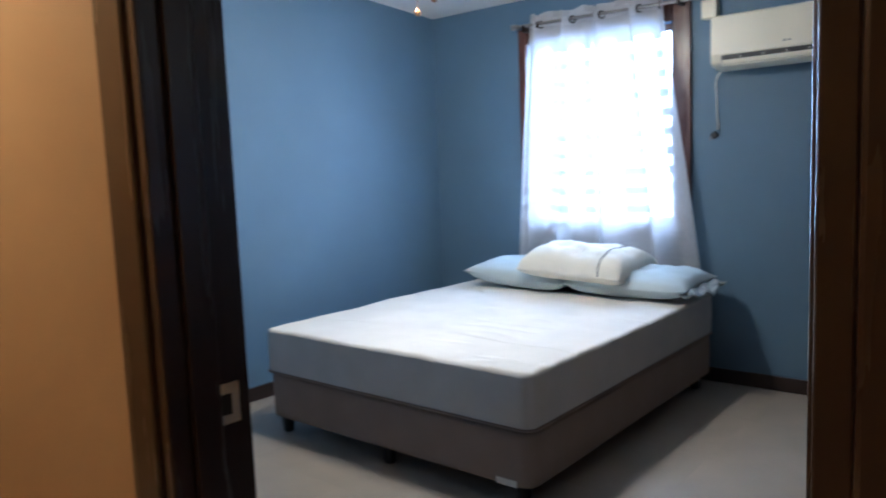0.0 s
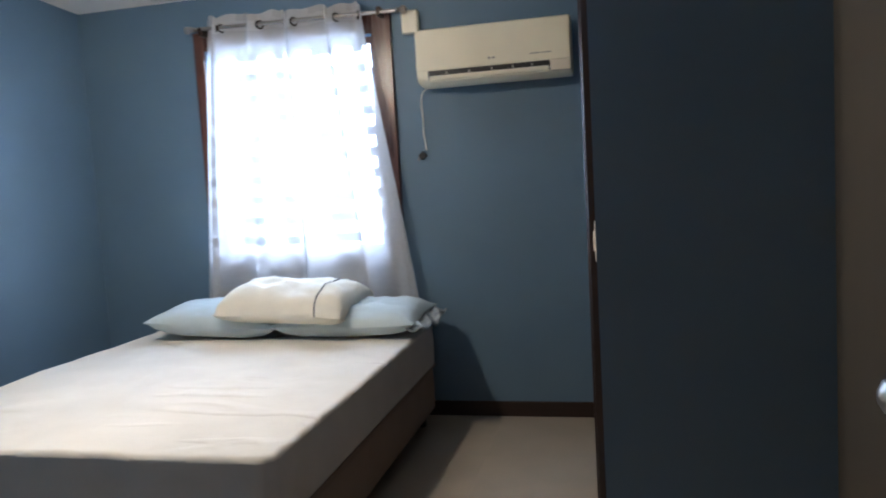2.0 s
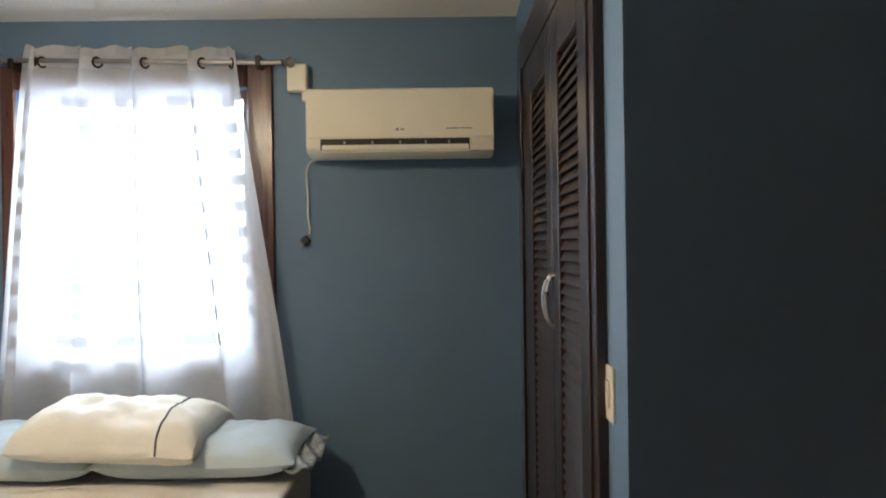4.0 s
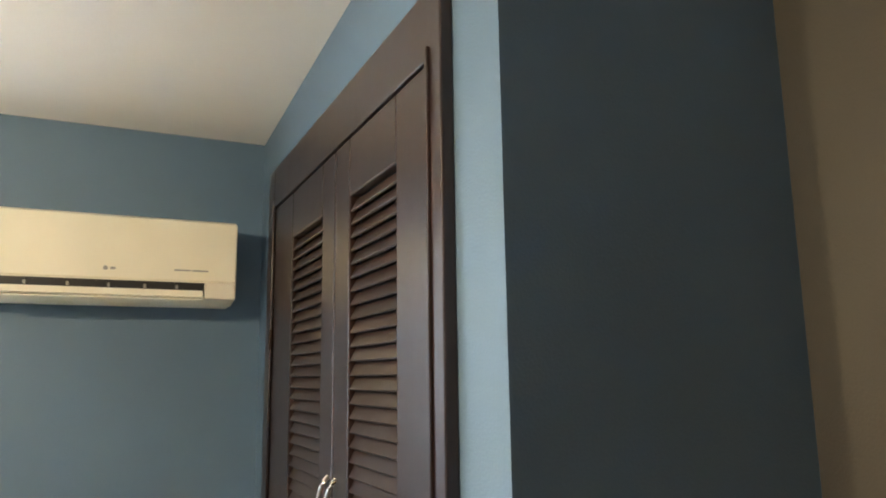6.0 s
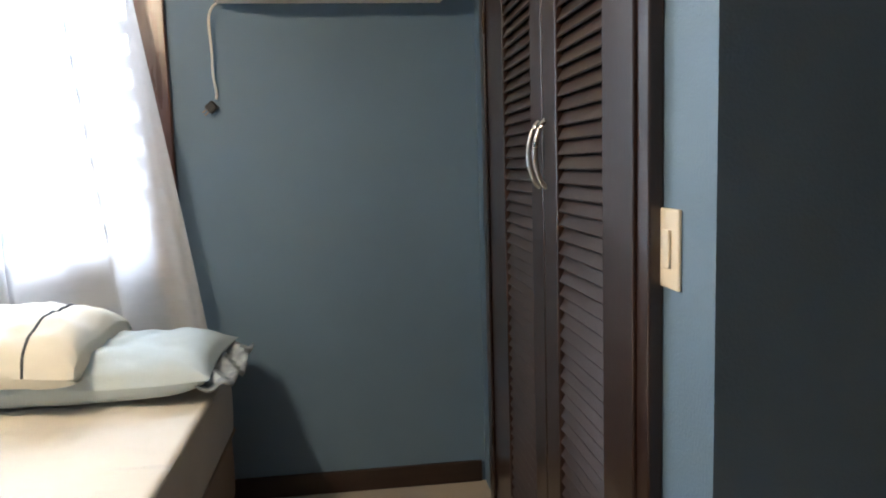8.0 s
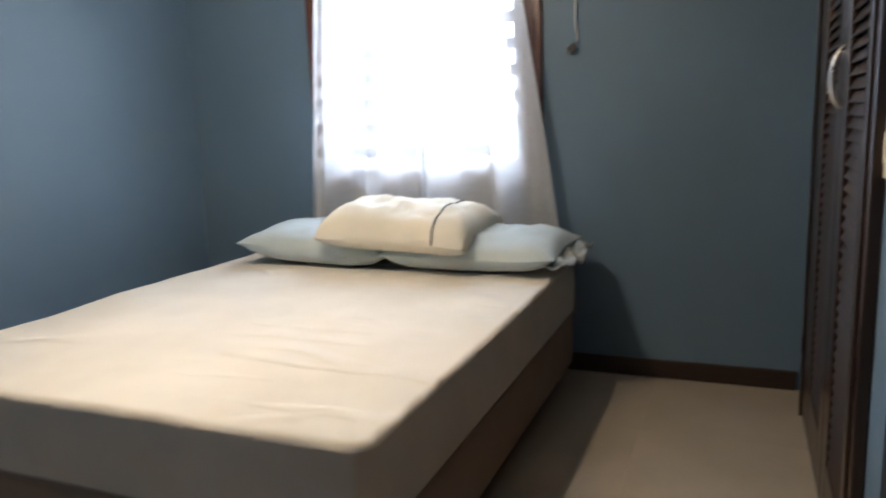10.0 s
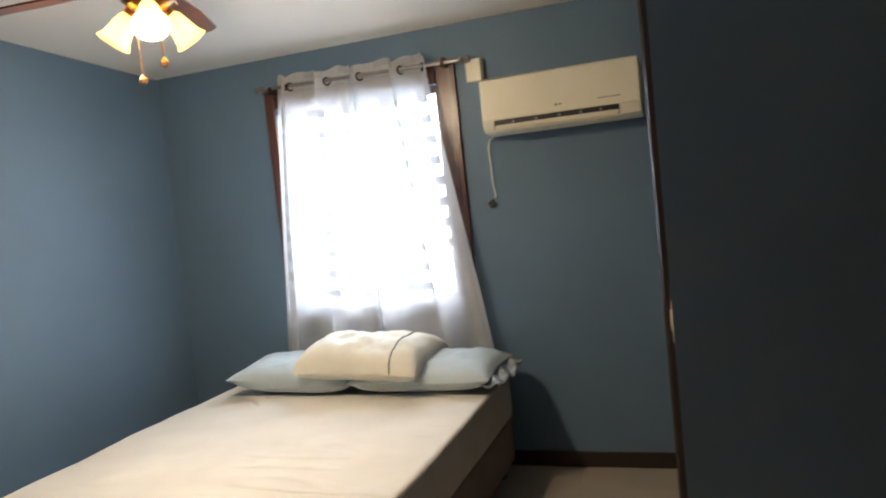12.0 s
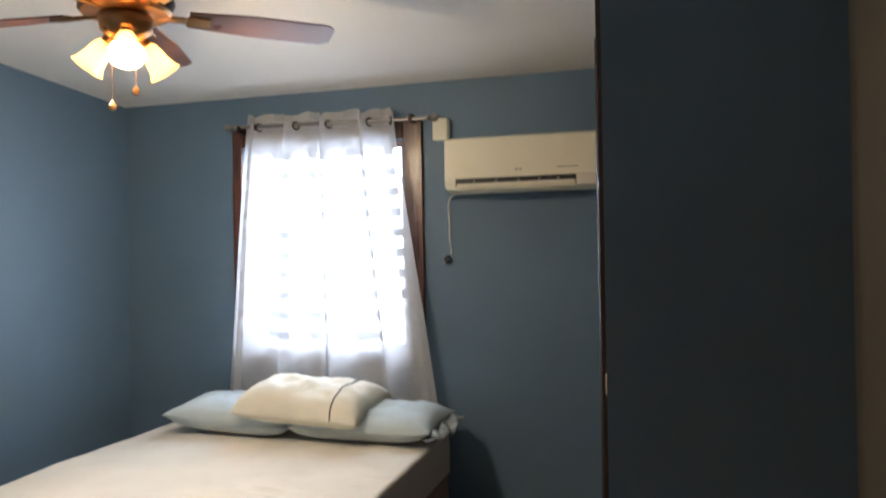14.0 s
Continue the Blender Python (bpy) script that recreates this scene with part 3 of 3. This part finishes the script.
for k in range(9):
    u = (k + 0.5) / 9
    for _ in range(20):
        u += ((k + 0.5) / 9 - u - 0.12 / 4.5 * math.sin(5 * u + phase[1])) * 0.8
    x = -0.51 + 0.965 * u + 0.042 * (0.75 + 0.45 * math.sin(11 * u + phase[3])) * math.sin(math.pi * (k + 0.5) + 0.5) * min(1, 12 * u, 12 * (1 - u))
    tor = bmesh.new()
    R, r, n, mseg = 0.022, 0.005, 20, 8
    rings = [[tor.verts.new(((R + r * math.cos(b)) * math.cos(a), r * math.sin(b), (R + r * math.cos(b)) * math.sin(a)))
              for b in (2 * math.pi * q / mseg for q in range(mseg))] for a in (2 * math.pi * p / n for p in range(n))]
    for p in range(n):
        for q in range(mseg):
            tor.faces.new((rings[p][q], rings[(p + 1) % n][q], rings[(p + 1) % n][(q + 1) % mseg], rings[p][(q + 1) % mseg]))
    tor.transform(Matrix.Translation((x, 0.0, 0.004 - 0.018 * u)) @ pose(0, 0, 0, 0, 0, 55 if k % 2 else -55))
    part("grommet", tor, BRONZE, curtain, smooth=True)

# ---- bed ----
BX0, BX1, BY0, BY1 = -2.635, -0.963, 1.375, 3.395
bed = thing("bed_base", ((BX0 + BX1) / 2, (BY0 + BY1) / 2, 0), "grey-brown upholstered box spring on short dark legs", "bed")
hx, hy = (BX1 - BX0) / 2, (BY1 - BY0) / 2


def soft_box(x, y, z0, z1, corner, edge, cuts, puff, seed, wrinkle=0.0):
    """An upholstered block: rounded corners, bulging sides and shallow creases."""
    bm = boxes((-x, x, -y, y, z0, z1))
    bmesh.ops.bevel(bm, geom=[e for e in bm.edges if abs(e.verts[0].co.z - e.verts[1].co.z) > 0.01], offset=corner, segments=7, affect="EDGES", profile=0.5)
    bmesh.ops.bevel(bm, geom=[e for e in bm.edges if abs(e.verts[0].co.z - e.verts[1].co.z) < 1e-4 and len(e.link_faces) == 2
                              and abs(e.link_faces[0].normal.z - e.link_faces[1].normal.z) > 0.5], offset=edge, segments=4, affect="EDGES", profile=0.5)
    for axis, n, half in ((0, cuts, x), (1, cuts, y)):
        for k in range(1, n):
            no = [0, 0, 0]
            no[axis] = 1
            co = [0, 0, 0]
            co[axis] = -half + 2 * half * k / n
            bmesh.ops.bisect_plane(bm, geom=bm.verts[:] + bm.edges[:] + bm.faces[:], plane_co=co, plane_no=no)
    for k in (1, 2, 3):
        bmesh.ops.bisect_plane(bm, geom=bm.verts[:] + bm.edges[:] + bm.faces[:], plane_co=(0, 0, z0 + (z1 - z0) * k / 4), plane_no=(0, 0, 1))
    for v in bm.verts:
        c = v.co.copy()
        h = (c.z - z0) / (z1 - z0)
        bulge = puff * 4 * h * (1 - h)
        if abs(c.x) > x - 0.01:
            v.co.x += math.copysign(bulge, c.x)
        if abs(c.y) > y - 0.01:
            v.co.y += math.copysign(bulge, c.y)
        n = noise.noise(Vector((c.x * 3 + seed, c.y * 3, c.z * 4)))
        v.co.z += 0.006 * n * (1 if h > 0.4 else 0.4)
        if h > 0.9 and wrinkle:
            w = noise.noise(Vector((c.x * 5 + 0.6 * c.y + seed, c.y * 14, 1.7)))
            ridge = max(0.0, 1 - abs(w) * 6)
            mask = max(0.0, 1 - ((c.x - 0.35) ** 2 / 0.5 + (c.y - 0.2) ** 2 / 0.45))
            v.co.z += wrinkle * ridge * mask + 0.3 * wrinkle * noise.noise(Vector((c.x * 9, c.y * 9, seed)))
    return bm


bm = soft_box(hx, hy, 0.088, 0.325, 0.07, 0.018, 12, 0.004, 3.0)
part("base", bm, BASECLOTH, bed, smooth=True)
for x in (-hx + 0.075, 0, hx - 0.075):
    for y in (-hy + 0.06, hy - 0.1):
        part("leg", lathe([(0.024, 0), (0.027, 0.004), (0.036, 0.10)], 20, Matrix.Translation((x, y, 0))), DARKPLASTIC_SHADE, bed, "tapered dark leg", True)
part("corner_tag", boxes((hx - 0.17, hx - 0.07, -hy - 0.004, -hy - 0.001, 0.092, 0.12)), WHITETAG, bed)

mattress = thing("mattress", ((BX0 + BX1) / 2, (BY0 + BY1) / 2, 0.325), "cream-white cloth covered mattress, unmade, slightly creased", "mattress")
bm = soft_box(hx + 0.005, hy + 0.004, 0.002, 0.244, 0.06, 0.018, 60, 0.006, 8.0, 0.013)
rim = bm.copy()
bmesh.ops.delete(bm, geom=[f for f in bm.faces if f.calc_center_median().z < 0.228], context="FACES")
bmesh.ops.delete(rim, geom=[f for f in rim.faces if f.calc_center_median().z >= 0.228], context="FACES")
part("top_panel", bm, SHEET, mattress, smooth=True)
part("side_border", rim, BORDER, mattress, "greyer cloth side border", True)
ring = []
for cx, cy, a0 in ((1, 1, 0), (-1, 1, 90), (-1, -1, 180), (1, -1, 270)):
    for k in range(9):
        a = radians(a0 + 90 * k / 8)
        ring.append((cx * (hx - 0.05) + 0.058 * math.cos(a), cy * (hy - 0.051) + 0.058 * math.sin(a), 0.012))
part("piping", tube(ring + [ring[0]], 0.006, 8), BASECLOTH, mattress, smooth=True)

# ---- pillows ----


def pillow_mesh(a, b, h, seed, u0=-1.0, u1=1.0, grow=0.0, lift=0.35, nu=44, nv=30, full=4.0):
    """A stuffed pillow: pinched corners, bowed sides, creased faces. Returns a bmesh with its lowest point near z = 0."""
    bm = bmesh.new()
    top, low = [], []
    for j in range(nv + 1):
        v = -1 + 2 * j / nv
        rt, rl = [], []
        for i in range(nu + 1):
            u = u0 + (u1 - u0) * i / nu
            x = a * u * (1 - 0.05 * (1 - v * v) * abs(u) ** 3)
            y = b * v * (1 - 0.07 * (1 - u * u) * abs(v) ** 3)
            t = max(0.0, (1 - abs(u) ** full)) ** (2.4 / full) * max(0.0, (1 - abs(v) ** 2.8)) ** 0.5
            cr = noise.noise(Vector((u * 2.5 + seed, v * 2.5, seed))) * 0.16 + noise.noise(Vector((u * 7 + seed, v * 5, 2.0))) * 0.09
            up = h * (1 - lift) * t * (1 + cr) + grow
            dn = h * lift * t * (1 + 0.4 * cr) + grow
            sag = 0.012 * noise.noise(Vector((u * 1.7, v * 1.7, seed + 4)))
            rt.append(bm.verts.new((x, y, h * lift + up + sag)))
            rl.append(bm.verts.new((x, y, h * lift - dn + (sag if t < 0.3 else 0))))
        top.append(rt)
        low.append(rl)
    for g in (top, low):
        for j in range(nv):
            for i in range(nu):
                bm.faces.new((g[j][i], g[j][i + 1], g[j + 1][i + 1], g[j + 1][i]))
    if grow == 0:
        bmesh.ops.remove_doubles(bm, verts=bm.verts, dist=0.0008)
    return bm


MT = 0.325 + 0.246
p1 = thing("pillow", (-2.02, 3.08, MT), "pale blue-grey bed pillow lying on the mattress", "pillow", "bed pillows")
p1.matrix_world = pose(-2.108, 3.145, MT + 0.010, 4, 3.0, 2)
part("cushion", pillow_mesh(0.375, 0.225, 0.17, 1.3, lift=0.55), PILLOWBLUE, p1, smooth=True)
p2 = thing("pillow", (-1.28, 3.1, MT), "pale blue-grey pillow with grey figured open hem", "pillow", "bed pillows")
p2.matrix_world = pose(-1.325, 3.145, MT + 0.006, 4, -1, -2)
part("cushion", pillow_mesh(0.40, 0.225, 0.17, 5.1, lift=0.5), PILLOWBLUE, p2, smooth=True)
bm = bmesh.new()
rows = []
for i in range(9):
    u = i / 8
    rows.append([bm.verts.new((0.315 + 0.14 * u, -0.21 + 0.42 * j / 16, 0.068 + 0.016 * math.sin(2.2 * (j / 16) * math.pi + 1) * u - 0.018 * u + (1 - u) * 0.03 * math.sin(math.pi * j / 16) + 0.014 * math.sin(9 * u + j))) for j in range(17)])
for i in range(8):
    for j in range(16):
        bm.faces.new((rows[i][j], rows[i + 1][j], rows[i + 1][j + 1], rows[i][j + 1]))
hem = part("open_hem", bm, SHAM, p2, "grey figured pillowcase hem", True)
sol = hem.modifiers.new("thickness", "SOLIDIFY")
sol.thickness = 0.008
p3 = thing("pillow", (-1.66, 3.08, MT + 0.12), "cream-white pillow with dark piping lying across two others", "pillow", "bed pillows")
p3.matrix_world = pose(-1.645, 3.09, MT + 0.098, 4, 2, -2)
part("cushion", pillow_mesh(0.36, 0.25, 0.20, 9.7, lift=0.34, full=6.5), PILLOWWHITE, p3, smooth=True)
part("cuff", pillow_mesh(0.365, 0.25, 0.20, 9.7, 0.62, 0.985, 0.003, lift=0.34, nu=12, full=6.5), PILLOWWHITE, p3, smooth=True)
src = pillow_mesh(0.36, 0.25, 0.20, 9.7, 0.60, 0.62, 0.002, lift=0.34, nu=1, nv=40, full=6.5)
src.verts.ensure_lookup_table()
line = [v.co.copy() for v in src.verts if abs(v.co.x) < 1]
loop_top = [line[k * 4] for k in range(41)]
src.free()
part("piping", tube(loop_top, 0.004, 6), PIPING, p3, "dark grey piping line", True)

# ---- ceiling fan ----
FX, FY = -1.63, 1.65
FZ = ceiling_z(FY)
fan = thing("ceiling_fan", (FX, FY, FZ), "dark bronze ceiling fan with wooden blades and lit tulip shades", "ceiling fan")
part("canopy", lathe([(0.068, 0.012), (0.07, -0.02), (0.066, -0.05), (0.045, -0.07), (0.0, -0.072)], 32), BRONZE, fan, smooth=True)
part("downrod", lathe([(0.013, -0.07), (0.013, -0.125)], 16), BRONZE, fan, smooth=True)
part("motor_housing", lathe([(0.03, -0.115), (0.06, -0.125), (0.125, -0.135), (0.155, -0.16), (0.165, -0.195), (0.15, -0.225), (0.10, -0.24), (0.0, -0.242)], 40), BRONZE, fan, smooth=True)
part("brass_band", lathe([(0.150, -0.222), (0.156, -0.232), (0.146, -0.242), (0.1, -0.246)], 40), BRASS, fan, smooth=True)
part("switch_housing", lathe([(0.085, -0.242), (0.092, -0.26), (0.085, -0.30), (0.06, -0.325), (0.03, -0.345), (0.0, -0.35)], 32), BRASS, fan, smooth=True)
for k in range(5):
    m = pose(0, 0, -0.238, 0, 0, 41 + 72 * k)
    bm = bmesh.new()
    out = []
    for i in range(25):
        u = i / 24
        w = 0.052 + 0.022 * min(1, u * 2.2) - 0.03 * max(0, (u - 0.93) / 0.07) ** 2
        out.append((0.21 + 0.535 * u, w))
    vs = [[bm.verts.new((x, s * w, zz)) for x, w in out] for s, zz in ((-1, 0), (1, 0), (1, 0.007), (-1, 0.007))]
    for a, b in zip(vs, vs[1:] + vs[:1]):
        for i in range(24):
            bm.faces.new((a[i], a[i + 1], b[i + 1], b[i]))
    bm.faces.new([r[0] for r in vs])
    bm.faces.new([r[-1] for r in vs])
    bm.transform(m @ pose(0, 0, 0, -12, 0, 0))
    blade = part("blade", bm, BLADEWOOD, fan)
    bm = boxes((0.09, 0.20, -0.016, 0.016, -0.008, 0.004), (0.20, 0.285, -0.03, 0.03, -0.008, -0.001), bevel=0.003)
    bm.transform(m @ pose(0, 0, 0, -12, 0, 0))
    part("blade_arm", bm, BRASS, blade)
for k in range(3):
    az = -51 + 120 * k
    m = pose(0, 0, -0.315, 0, 0, az) @ pose(0.055, 0, 0, 0, 0, 0) @ pose(0, 0, 0, 0, 180 - 42, 0) @ Matrix.Scale(0.9, 4)
    bm = shell([(0.024, 0.03), (0.034, 0.045), (0.042, 0.075), (0.046, 0.105), (0.054, 0.135), (0.068, 0.158), (0.066, 0.158), (0.052, 0.135), (0.044, 0.105), (0.040, 0.075), (0.032, 0.046), (0.022, 0.031)], 32, m)
    shade = part("shade", bm, SHADE, fan, "frosted amber glass tulip shade", True)
    part("socket", lathe([(0.016, -0.02), (0.024, 0.0), (0.026, 0.03), (0.0, 0.032)], 20, m), BRASS, shade, smooth=True)
    part("bulb", lathe([(0.0, 0.032), (0.012, 0.036), (0.020, 0.06), (0.024, 0.08), (0.018, 0.1), (0.0, 0.108)], 20, m), BULB, shade, "lit warm bulb", True)
    spot = Matrix.Translation((FX, FY, FZ)) @ m @ Vector((0, 0, 0.145))
    point_lamp("fan_bulb_light", spot, FAN_W, LAMP_WARM, 0.03)
for x, y, z in ((-0.02, -0.05, -0.555), (0.045, -0.01, -0.50)):
    chain = part("pull_chain", tube([(x, y, -0.32), (x, y, z)], 0.0018, 6), BRASS, fan)
    part("pull_knob", lathe([(0.0, z - 0.035), (0.012, z - 0.028), (0.014, z - 0.015), (0.005, z), (0.0, z + 0.003)], 16, Matrix.Translation((x, y, 0))), BRASS, chain, smooth=True)

# ---- hall lamp ----
hall = thing("hall_ceiling_light", (-1.55, -0.85, 2.62), "round lit ceiling light in the hallway", "ceiling light")
part("base", lathe([(0.14, 0.0), (0.14, -0.02), (0.12, -0.025)], 32), BRASS, hall, smooth=True)
part("diffuser", lathe([(0.12, -0.025), (0.11, -0.06), (0.07, -0.085), (0.0, -0.095)], 32), HALLGLOW, hall, smooth=True)
point_lamp("hall_light", (-1.55, -0.85, 2.42), HALL_W, (1.0, 0.60, 0.25), 0.06)

# ---- floor tiles ----
TS = 0.6
tile_bm = boxes((-TS / 2 + 0.0003, TS / 2 - 0.0003, -TS / 2 + 0.0003, TS / 2 - 0.0003, -0.01, 0.0), bevel=0.0002, seg=1)
tile_first = None
for i in range(-5, 4):
    for j in range(-6, 6):
        if (0.3 + TS * i > 0.95 and 0.2 + TS * j > -0.3) or 0.2 + TS * j < HS:
            continue
        if tile_first is None:
            tile_first = part("tile", tile_bm, FLOOR, floor)
            ob = tile_first
        else:
            ob = new("tile", tile_first.data)
            ob.parent = floor
        ob.location = (0.3 + TS * i, 0.2 + TS * j, 0)
